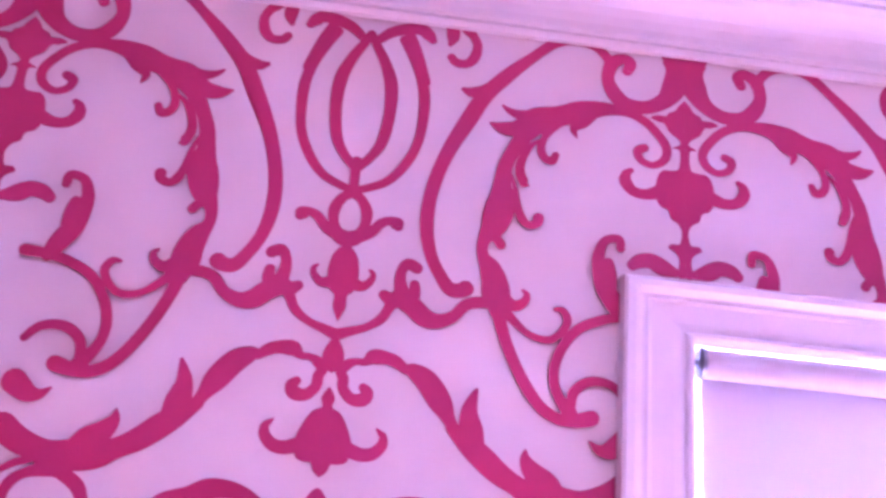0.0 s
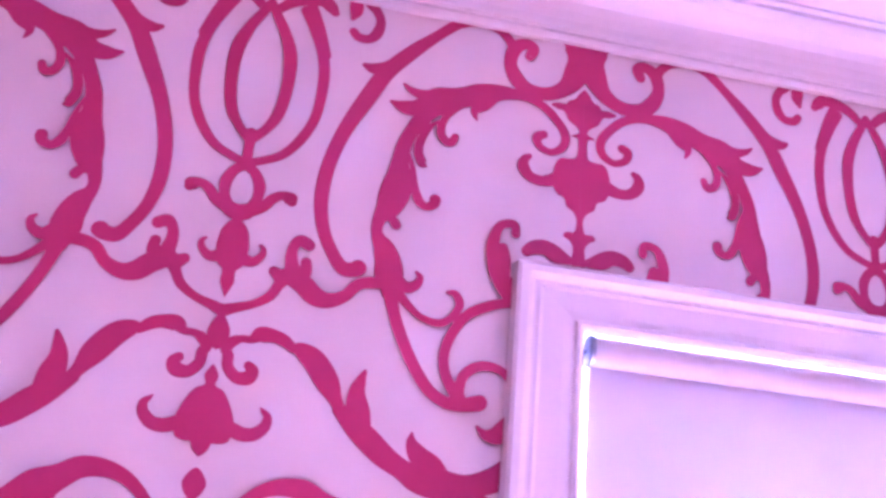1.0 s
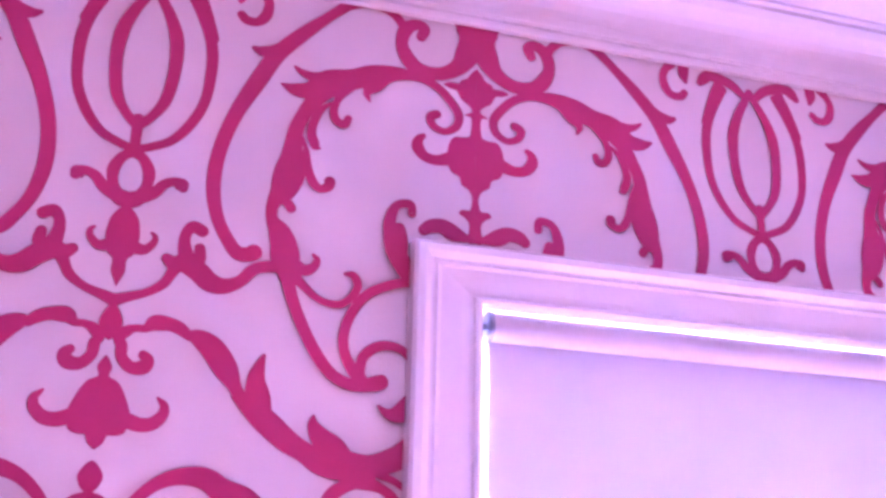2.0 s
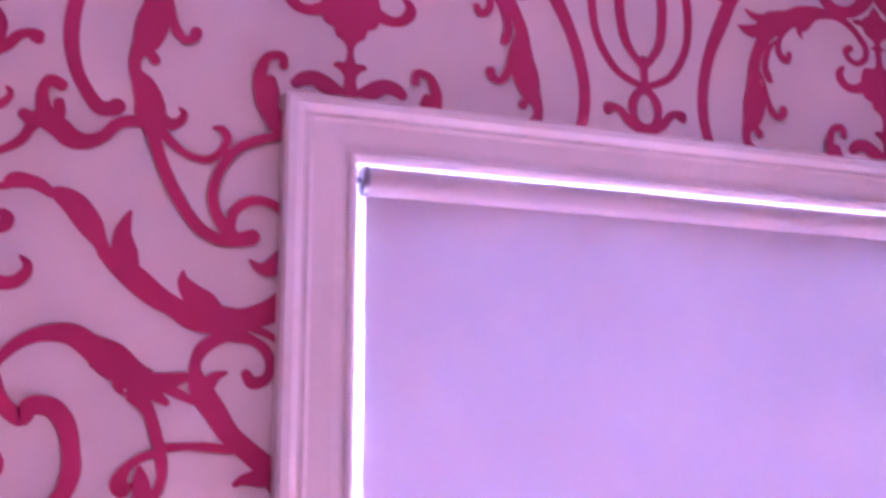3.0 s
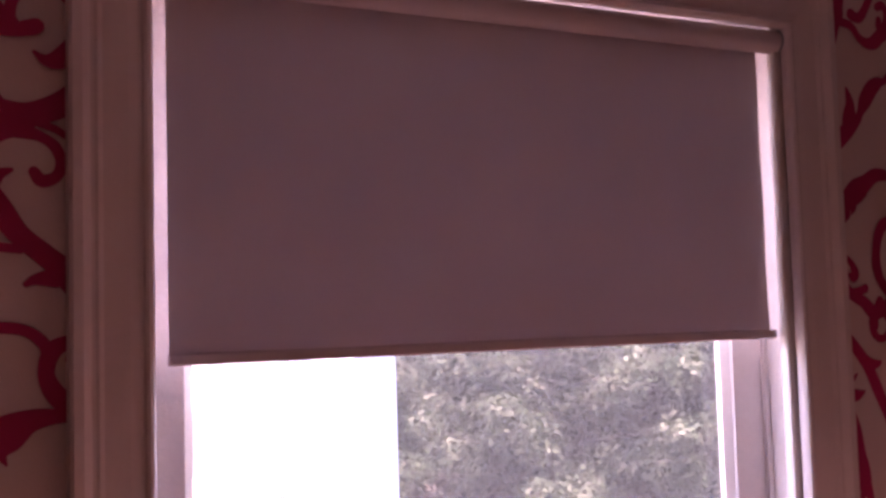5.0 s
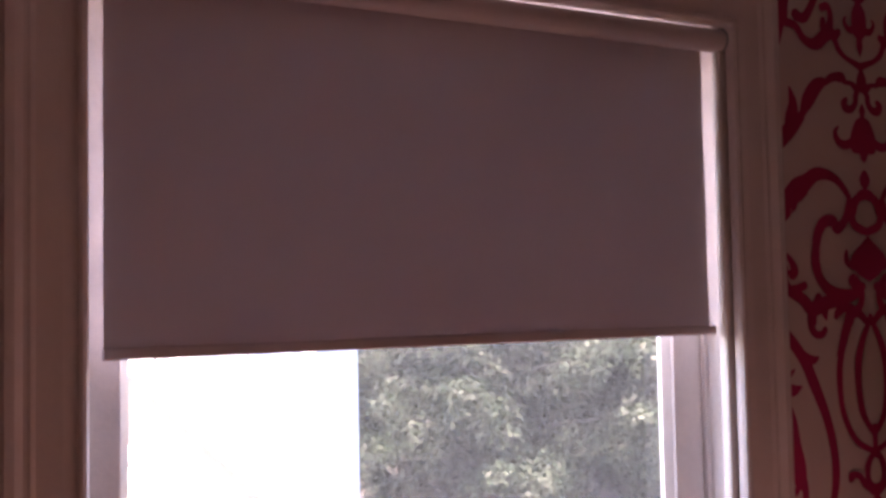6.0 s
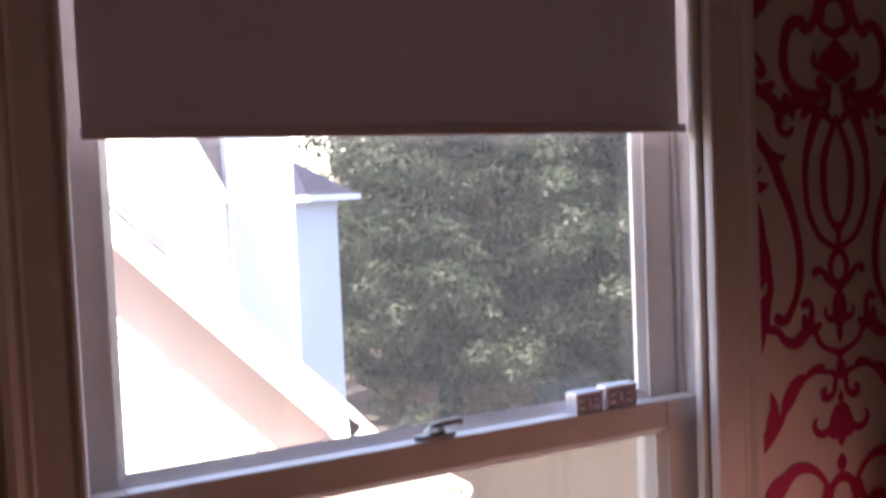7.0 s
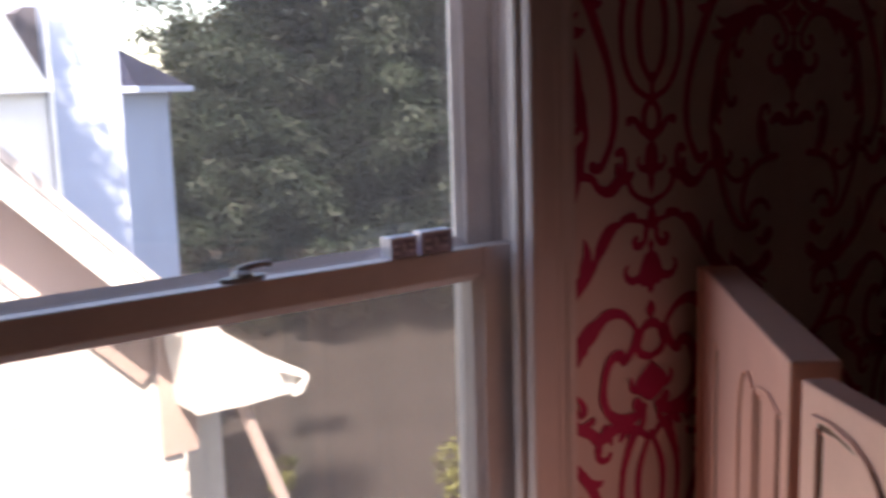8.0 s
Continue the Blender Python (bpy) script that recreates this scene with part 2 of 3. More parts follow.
for s in (-1, 1):
    e = JL + 0.003 if s < 0 else JR - 0.003
    f = 0.441 if s < 0 else 1.399
    win("stop_bead", box(min(e, f), max(e, f), 0.004, 0.022, SILL + 0.01, HEAD - 0.008, 0.005), SASH)
    win("parting_bead", box(min(e, e - s * 0.010), max(e, e - s * 0.010), 0.0805, 0.0885, SILL + 0.01, HEAD - 0.008, 0.002), SASH)
    g = e - s * 0.047
    win("storm_frame_stile", box(min(e, g), max(e, g), 0.134, 0.156, SILL + 0.012, HEAD - 0.01, 0.004), SIDING, None, "white storm window frame outside the sash")
    win("blind_stop", box(min(e, e - s * 0.016), max(e, e - s * 0.016), 0.158, 0.19, SILL + 0.01, HEAD - 0.008, 0.003), SASH)


def sash(name, y0, y1, z0, z1, bottom, top, label):
    """One sash: stiles, rails, glazing beads and its pane."""
    a, b, w = JL + 0.005, JR - 0.005, 0.066
    s = win(name, box(a, a + w, y0, y1, z0, z1, 0.003), SASH, None, label)
    for nm, bm in (("stile", box(b - w, b, y0, y1, z0, z1, 0.003)), ("rail", box(a + w, b - w, y0 + 0.0006, y1, z0, z0 + bottom, 0.003)),
                   ("rail", box(a + w, b - w, y0 + 0.0006, y1, z1 - top, z1, 0.003))):
        part(nm, bm, SASH, s)
    ym, g0, g1 = (y0 + y1) / 2, z0 + bottom, z1 - top
    for nm, bm in (("glazing_bead", prism([(a + w, y0 + 0.004), (a + w + 0.012, ym), (a + w, ym)], g0, g1, "z")),
                   ("glazing_bead", prism([(b - w, y0 + 0.004), (b - w - 0.012, ym), (b - w, ym)], g0, g1, "z")),
                   ("glazing_bead", prism([(y0 + 0.004, g0), (ym, g0), (ym, g0 + 0.012)], a + w, b - w, "x")),
                   ("glazing_bead", prism([(y0 + 0.004, g1), (ym, g1), (ym, g1 - 0.012)], a + w, b - w, "x"))):
        part(nm, bm, SASH, s)
    p = part("pane", box(a + w, b - w, ym + 0.001, ym + 0.004, g0, g1), GLASS, s, "clear glass pane")
    p.visible_shadow = False
    return s


RAIL = 1.12
sash("lower_sash", 0.047, 0.080, SILL + 0.012, RAIL, 0.08, 0.046, "white-painted lower sash")
sash("upper_sash", 0.089, 0.122, RAIL - 0.04, HEAD - 0.010, 0.04, 0.05, "white-painted upper sash")
mesh_screen = win("insect_screen", box(JL + 0.02, JR - 0.02, 0.1565, 0.1575, SILL + 0.02, RAIL - 0.01), SCREEN, None, "fine grey insect mesh outside the lower pane")
mesh_screen.visible_shadow = False

# ---- roller blind ----
blind = group_of("roller_blind", "pale lilac fabric roller blind, half drawn down", "blind", (0.93, 0.0, 2.02))


def bpart(name, bm, m, label=""):
    ob = part(name, bm, m, blind, label)
    ob.matrix_parent_inverse = Matrix.Translation(blind.location).inverted()
    return ob


BL0, BL1, BZ, BY, RZ = 0.457, 1.408, 1.5605, 0.012, 2.029
bpart("roller", tube([(BL0, BY, RZ), (BL1 + 0.002, BY, RZ)], [0.0185, 0.0185], 28), BLIND)


def blind_cloth():
    bm = bmesh.new()
    nx, nz = 40, 24
    grid = []
    for j in range(nz + 1):
        z = RZ + (BZ - RZ) * j / nz
        row = []
        for i in range(nx + 1):
            x = BL0 + 0.003 + (BL1 - BL0 - 0.025) * i / nx
            y = BY + 0.0180 + 0.0016 * math.sin(x * 9 + z * 3) * (j / nz) + 0.0008 * math.sin(z * 31)
            row.append(bm.verts.new((x, y, z)))
        grid.append(row)
    for j in range(nz):
        for i in range(nx):
            bm.faces.new((grid[j][i], grid[j][i + 1], grid[j + 1][i + 1], grid[j + 1][i]))
    return bm


bpart("cloth", blind_cloth(), BLIND)
bpart("hem_pocket", box(BL0 + 0.002, BL1 - 0.007, BY + 0.0145, BY + 0.0215, BZ - 0.0015, BZ + 0.013, 0.0028), BLIND, "stitched hem pocket round the bottom bar")
for s, x in ((-1, BL0), (1, BL1)):
    bpart("end_cap", tube([(x + s * 0.001, BY, RZ), (x + s * 0.006, BY, RZ), (x + s * 0.008, BY, RZ)], [0.0205, 0.0205, 0.015], 24), STEEL, "grey steel end cap")
    bpart("bracket_pin", tube([(x + s * 0.008, BY, RZ), (x + s * 0.015, BY, RZ)], [0.004, 0.004], 10), STEEL)
    e = JL + 0.003 if s < 0 else JR - 0.003
    bpart("bracket", box(min(e, e - s * 0.003), max(e, e - s * 0.003), 0.0, 0.026, 2.012, 2.05, 0.001), STEEL, "small steel bracket")

# ---- painted scroll stencil on the window wall ----
class Stencil:
    """Flat paint shapes in millimetres: u from the mirror axis, v from the foot of the oval."""

    def __init__(self):
        self.shapes = []

    @staticmethod
    def smooth(pts, steps):
        out = []
        n = len(pts)
        for i in range(n - 1):
            p0, p1, p2, p3 = (np.array(pts[max(0, min(n - 1, k))], float) for k in (i - 1, i, i + 1, i + 2))
            for s in range(steps):
                t = s / steps
                out.append(0.5 * (2 * p1 + (p2 - p0) * t + (2 * p0 - 5 * p1 + 4 * p2 - p3) * t * t + (3 * p1 - p0 - 3 * p2 + p3) * t ** 3))
        out.append(np.array(pts[-1], float))
        return out

    def line(self, *pts):
        """A brush stroke with its width at each point and round ends."""
        mid = self.smooth(pts, 7)
        ring_l, ring_r = [], []
        for i, p in enumerate(mid):
            d = mid[min(i + 1, len(mid) - 1)][:2] - mid[max(i - 1, 0)][:2]
            d = d / (np.hypot(*d) or 1)
            nrm = np.array((-d[1], d[0])) * max(p[2], 2) / 2
            if i == 0 or i == len(mid) - 1:
                s = -1 if i == 0 else 1
                cap = [p[:2] + nrm * math.cos(a) + d * s * max(p[2], 2) / 2 * math.sin(a) for a in (0, 0.5, 1.0, 1.57, 2.14, 2.64, 3.14159)]
                self.shapes.append((cap, [tuple(range(7))]))
            ring_l.append(p[:2] + nrm)
            ring_r.append(p[:2] - nrm)
        n = len(mid)
        self.shapes.append((ring_l + ring_r, [(i, i + 1, n + i + 1, n + i) for i in range(n - 1)]))

    def leaf(self, *pts):
        """Half an outline that starts and ends on the axis u = 0."""
        self.half(pts, 0)

    def vase(self, *pts):
        """Half an outline that starts and ends on the axis u = 430."""
        self.half(pts, 430)

    def half(self, pts, axis):
        edge = self.smooth([(axis, pts[0][1])] + list(pts[1:-1]) + [(axis, pts[-1][1])], 5)
        n = len(edge)
        top, low = edge[0][1], edge[-1][1]
        spine = [np.array((axis, min(top, max(low, e[1])))) for e in edge]
        self.shapes.append(([e[:2] for e in edge] + spine, [(i, i + 1, n + i + 1, n + i) for i in range(n - 1)]))


PERIOD, PITCH, FOOT = 0.86, 0.85, 2.2


def oval_strokes(q):
    q.line((0, 0, 11), (20, 7, 11), (43, 20, 12), (63, 47, 13), (76, 82, 13), (79, 133, 15), (73, 169, 15), (59, 202, 15), (44, 227, 13))
    q.line((11, 222, 13), (27, 236, 16), (48, 244, 18), (66, 246, 18), (76, 239, 18), (82, 232, 12))
    q.line((52, 232, 16), (64, 206, 15), (77, 167, 15))
    q.line((0, 32, 15), (15, 46, 12), (29, 72, 15), (35, 115, 16), (33, 156, 18), (22, 188, 15), (9, 212, 13), (0, 229, 12))
    q.line((0, 40, 15), (1, 22, 11), (0, 2, 13))


def pendant_strokes(q):
    q.line((2, -4, 13), (12, -11, 13), (20, -27, 15), (19, -46, 13), (11, -62, 18), (0, -68, 17))
    q.line((1, -65, 20), (26, -54, 15), (39, -40, 13), (50, -35, 12), (59, -38, 18), (61, -41, 13))
    q.leaf((0, -69), (8, -77), (15, -87), (18, -99), (19, -113), (15, -131), (8, -139), (8, -153), (4, -163), (1, -172))
    q.line((15, -123, 16), (26, -124, 12), (35, -115, 9), (36, -107, 7), (32, -103, 4))


def cup_strokes(q):
    q.line((2, -187, 15), (15, -182, 12), (34, -175, 10), (51, -163, 12), (59, -149, 13), (65, -136, 20))
    q.line((89, -93, 15), (78, -89, 15), (71, -98, 13), (70, -112, 15), (75, -133, 21))
    q.line((88, -115, 13), (88, -129, 16), (77, -137, 20))
    q.line((52, -132, 13), (63, -138, 19), (76, -134, 20))
    q.line((70, -134, 22), (88, -143, 25), (103, -155, 24), (120, -158, 19), (138, -150, 15), (151, -135, 15), (164, -129, 15), (185, -127, 16))
    q.leaf((2, -185), (4, -193), (10, -204), (13, -215), (10, -227), (2, -235))


def flower_strokes(q):
    q.line((6, -228, 8), (14, -238, 13), (16, -252, 13), (27, -263, 14), (40, -262, 17), (44, -254, 15), (39, -248, 11))
    q.leaf((4, -251), (4, -256), (8, -265), (6, -275), (16, -281), (25, -295), (33, -316), (32, -329), (28, -337), (19, -340), (12, -340), (8, -349), (2, -356))
    q.line((28, -321, 17), (43, -326, 16), (57, -324, 15), (67, -314, 13), (68, -304, 10), (63, -298, 6), (60, -295, 3))


def scroll_strokes(q):
    q.line((10, -234, 10), (17, -223, 13), (27, -218, 9), (38, -217, 10), (48, -210, 19), (64, -210, 16), (76, -214, 15), (87, -222, 11))
    q.line((82, -221, 5), (95, -222, 19), (113, -233, 28), (131, -256, 28), (143, -276, 16), (153, -292, 15))
    q.line((146, -286, 13), (166, -301, 25), (185, -316, 29), (205, -332, 27), (226, -344, 24), (247, -354, 31), (274, -357, 35), (304, -356, 27), (334, -346, 29), (355, -332, 31))
    q.line((173, -237, 5), (169, -249, 13), (166, -265, 21), (170, -287, 29), (180, -312, 17))
    q.line((235, -302, 3), (236, -314, 15), (246, -328, 25), (263, -340, 28), (282, -353, 13))


def arc_strokes(q):
    q.line((269, 264, 9), (246, 251, 15), (221, 228, 15), (189, 196, 20), (159, 160, 22), (139, 121, 23), (114, 67, 19), (99, 14, 18), (96, -33, 18), (104, -72, 16), (119, -100, 16), (132, -115, 18), (146, -115, 19), (151, -112, 21))
    q.line((129, 164, 7), (139, 161, 15), (155, 164, 19), (169, 175, 17))
    q.line((246, 251, 15), (265, 259, 14), (285, 260, 13), (305, 255, 13), (321, 241, 14), (326, 225, 14))


def hook_strokes(q):
    q.line((109, 210, 12), (116, 203, 13), (130, 203, 13), (140, 214, 15), (143, 232, 13), (137, 246, 13), (129, 254, 15), (122, 263, 17))
    q.line((108, 257, 18), (109, 241, 18), (106, 229, 7))


def circle_strokes(q):
    q.line((183, 147, 4), (193, 140, 10), (210, 136, 16), (236, 139, 22))
    q.line((168, 119, 4), (184, 114, 18), (204, 116, 25), (229, 130, 40), (259, 142, 30), (287, 152, 33), (316, 161, 22), (347, 161, 13), (373, 152, 13), (392, 135, 13), (405, 115, 13), (402, 97, 12), (386, 87, 10), (370, 93, 11), (366, 105, 13), (375, 111, 12))
    q.line((283, 114, 3), (279, 126, 12), (290, 140, 22), (308, 154, 13))
    q.line((229, 130, 37), (214, 108, 25), (201, 86, 19), (191, 60, 20), (188, 34, 24), (189, 11, 37), (185, -9, 39), (179, -28, 32), (171, -42, 19), (168, -55, 15), (170, -68, 16), (179, -82, 27), (186, -99, 33), (189, -116, 36), (193, -136, 24))
    q.line((278, 143, 7), (256, 127, 10), (241, 109, 10), (236, 91, 12), (241, 78, 12), (251, 75, 12), (256, 84, 10))
    q.line((232, 102, 4), (219, 88, 10), (211, 69, 12), (210, 53, 13), (216, 39, 13), (221, 36, 4))
    q.line((199, 48, 4), (205, 29, 7), (210, 7, 8), (214, -9, 13), (224, -19, 11), (235, -15, 13), (237, -8, 15))
    q.line((176, -42, 9), (185, -43, 12), (191, -50, 13))
    q.line((198, -119, 16), (211, -128, 15), (223, -123, 12), (227, -113, 9), (222, -107, 4))
    q.line((192, -130, 22), (197, -155, 16), (210, -188, 15), (229, -223, 15), (249, -249, 15), (269, -261, 15), (288, -263, 16), (307, -259, 19), (313, -257, 19))
    q.line((196, -131, 15), (215, -150, 11), (233, -163, 9), (255, -167, 10), (270, -158, 10), (279, -141, 11), (273, -128, 10), (263, -127, 5))
    q.line((374, -126, 15), (347, -128, 13), (320, -135, 13), (292, -150, 13), (274, -174, 13), (265, -201, 13), (267, -225, 13), (277, -244, 15), (287, -255, 18))
    q.line((286, -251, 13), (289, -230, 13), (303, -216, 13), (321, -212, 12), (339, -217, 11), (352, -231, 10))
    q.line((311, -286, 4), (322, -294, 13), (336, -293, 23), (352, -282, 29))
    q.line((344, -37, 12), (341, -25, 12), (324, -29, 12), (316, -49, 16), (317, -68, 19), (324, -90, 25), (336, -110, 25), (347, -129, 17))
    q.line((328, -59, 15), (332, -76, 16), (332, -98, 16))


def urn_strokes(q):
    q.vase((432, 190), (422, 181), (417, 173), (408, 168), (403, 161), (393, 163), (383, 158), (393, 153), (402, 151), (409, 139), (420, 131), (424, 123), (413, 116), (423, 113), (422, 88), (413, 83), (401, 82), (394, 74), (390, 57), (391, 41), (397, 30), (407, 25), (411, 14), (420, 8), (425, -1), (425, -12), (421, -22), (412, -21), (408, -27), (417, -33), (422, -43), (420, -65), (435, -66))
    q.line((396, 50, 20), (377, 44, 15), (360, 47, 15), (350, 59, 17), (351, 70, 13), (357, 76, 8))
    q.line((361, -56, 15), (370, -50, 19), (385, -48, 21), (400, -55, 23), (416, -60, 13))
    q.line((350, 224, 15), (354, 236, 17), (345, 242, 16), (329, 233, 20), (323, 209, 18), (332, 187, 22), (350, 172, 22), (378, 172, 20), (402, 186, 24), (416, 209, 35), (421, 233, 35), (417, 254, 40), (407, 265, 30))


def knot_strokes(q):
    q.leaf((6, -367), (6, -371), (13, -383), (10, -394), (4, -401), (1, -403))
    q.line((4, -407, 13), (13, -412, 16), (25, -425, 15), (32, -440, 17))
    q.line((1, -413, 13), (24, -420, 16), (36, -443, 18), (29, -464, 17), (1, -475, 14))
    q.line((32, -441, 17), (40, -420, 12), (52, -403, 13), (71, -387, 15), (94, -379, 19), (119, -380, 24), (139, -392, 28), (161, -406, 40), (185, -423, 33), (203, -433, 33), (217, -431, 24), (242, -424, 12))
    q.line((142, -413, 6), (146, -405, 17), (154, -395, 20))
    q.line((177, -445, 3), (172, -435, 14), (175, -422, 27))
    q.line((41, -426, 18), (52, -453, 18), (73, -471, 18), (83, -458, 21), (104, -460, 21), (119, -478, 21), (126, -505, 19), (127, -531, 21), (116, -558, 19), (88, -579, 23), (47, -584, 23), (18, -569, 17))
    q.line((72, -588, 25), (108, -596, 25), (139, -605, 25), (161, -588, 21), (190, -573, 19), (202, -558, 21), (200, -538, 18), (198, -524, 6))
    q.leaf((1, -481), (16, -495), (39, -513), (45, -530), (31, -544), (18, -553), (4, -561))
    q.line((37, -534, 15), (52, -528, 13), (55, -518, 12), (54, -508, 6))
    q.line((40, -559, 25), (24, -573, 18), (23, -595, 15), (37, -612, 17), (56, -621, 18))
    q.line((139, -605, 18), (140, -627, 17))


def bracket_strokes(q):
    q.line((300, -358, 22), (298, -366, 30), (280, -377, 17), (260, -392, 16), (253, -414, 14), (261, -439, 27), (277, -462, 27), (295, -488, 24), (318, -508, 24), (339, -526, 27), (355, -543, 33))
    q.line((295, -373, 20), (318, -380, 12), (333, -391, 13), (339, -408, 12), (334, -424, 13), (319, -429, 15), (311, -419, 12))
    q.line((267, -433, 20), (276, -423, 13), (288, -418, 5))
    q.line((303, -543, 7), (313, -538, 13), (333, -536, 23))
    q.line((317, -366, 9), (333, -371, 9), (348, -381, 7))
    q.line((190, -444, 23), (204, -462, 15), (213, -487, 14), (220, -512, 14), (222, -536, 11), (213, -558, 13), (197, -571, 15), (174, -571, 14), (155, -566, 15))
    q.line((220, -507, 11), (200, -513, 10), (184, -525, 12), (177, -541, 19), (182, -549, 15), (189, -543, 7))
    q.line((220, -503, 11), (246, -501, 9), (270, -502, 11), (297, -505, 10))
    q.line((222, -436, 13), (240, -445, 11), (259, -453, 8))
    q.line((190, -435, 23), (210, -444, 15), (223, -453, 8))


def paint(fn, axis_x, foot_z, layer):
    """The motif of fn on both sides of an axis, cut away at the window and above the crown."""
    q = Stencil()
    fn(q)
    verts, faces = [], []
    for side in (1, -1):
        for k, (pts, fs) in enumerate(q.shapes):
            base = len(verts)
            y = -0.0008 - 0.0001 * k - 0.000004 * layer - (0.00005 if side < 0 else 0)
            for p in pts:
                verts.append((axis_x + side * p[0] / 1000, y, foot_z + p[1] / 1000))
            for fc in fs:
                c = [sum(verts[base + i][j] for i in fc) / len(fc) for j in (0, 2)]
                if JL - 0.02 < c[0] < JR + 0.02 and SILL - 0.02 < c[1] < HEAD + 0.02:
                    continue
                if c[1] > 2.466 or c[1] < 0.12 or not X0 < c[0] < X1:
                    continue
                faces.append(tuple(base + i for i in (fc if side > 0 else fc[::-1])))
    return verts, faces


MOTIFS = (("oval_motif", oval_strokes), ("pendant_motif", pendant_strokes), ("cup_motif", cup_strokes), ("flower_motif", flower_strokes),
          ("scroll_motif", scroll_strokes), ("arc_motif", arc_strokes), ("hook_motif", hook_strokes), ("roundel_motif", circle_strokes),
          ("urn_motif", urn_strokes), ("knot_motif", knot_strokes), ("bracket_motif", bracket_strokes))
for row in range(0, 3):
    for cell in range(-2, 4):
        for layer, (motif, fn) in enumerate(MOTIFS):
            vs, fs = paint(fn, cell * PERIOD, FOOT - row * PITCH, layer)
            if not fs:
                continue
            me = bpy.data.meshes.new(motif)
            me.from_pydata(vs, [], fs)
            me.materials.append(STENCIL)
            ob = new(motif, me)
            ob.parent = wall_north
            ob["label"] = "crimson stencilled ornament"

# ---- things on the meeting rail ----
lock = group_of("sash_lock", "small tarnished metal sash lock on the meeting rail", "window lock", (0.934, 0.062, RAIL))


def at_base(ob, base):
    ob.matrix_parent_inverse = Matrix.Translation(base.location).inverted()
    return ob


def lock_base():
    bm = bmesh.new()
    outline = [(0.934 + 0.036 * math.cos(a) * (1 if abs(math.cos(a)) < 0.8 else 0.96), 0.062 + 0.012 * math.sin(a)) for a in np.linspace(0, 2 * math.pi, 25)[:-1]]
    prism(outline, RAIL, RAIL + 0.007, "z", bm)
    return bm


at_base(part("base_plate", lock_base(), BRASS, lock), lock)
at_base(part("cam", tube([(0.934, 0.062, RAIL + 0.006), (0.934, 0.062, RAIL + 0.012), (0.934, 0.062, RAIL + 0.017)], [0.018, 0.016, 0.009], 20), BRASS, lock), lock)
at_base(part("lever", tube([(0.927, 0.062, RAIL + 0.016), (0.944, 0.058, RAIL + 0.021), (0.964, 0.053, RAIL + 0.023), (0.973, 0.05, RAIL + 0.022)], [0.006, 0.005, 0.005, 0.006], 10), BRASS, lock), lock)


def letter_block(x, turn, w, h):
    """A small metal block with worn raised marks on its face."""
    b = group_of("metal_block", "small dark pewter block with worn pale raised marks", "ornament", (x, 0.063, RAIL), "blocks on the rail")
    b.rotation_euler[2] = turn
    part("body", box(-w / 2, w / 2, -0.012, 0.012, 0, h, 0.002), PEWTER, b)
    part("rim", box(-w / 2 - 0.001, -w / 2 + 0.004, -0.0135, 0.0125, 0.0, h + 0.001, 0.001), PEWTER_LIGHT, b, "brighter metal edge strip")
    part("rim", box(-w / 2 + 0.005, w / 2, -0.0135, 0.0125, h - 0.003, h + 0.001, 0.001), PEWTER_LIGHT, b, "brighter metal edge strip")
    for k, (u, v, a, c) in enumerate(((-0.30, 0.62, 0.16, 0.16), (-0.30, 0.28, 0.16, 0.14), (-0.02, 0.5, 0.1, 0.42), (0.25, 0.62, 0.14, 0.14), (0.25, 0.3, 0.2, 0.12))):
        part("raised_mark", box(u * w - a * w / 2, u * w + a * w / 2, -0.0142, -0.011, v * h - c * h / 2, v * h + c * h / 2, 0.0008), PEWTER_LIGHT, b)


letter_block(1.206, 0.05, 0.054, 0.033)
letter_block(1.271, -0.06, 0.060, 0.036)

# ---- folding screen beside the window ----
screen_thing = group_of("folding_screen", "cream-painted wooden folding screen with arched moulded panels", "screen", (1.43, -0.46, 0))


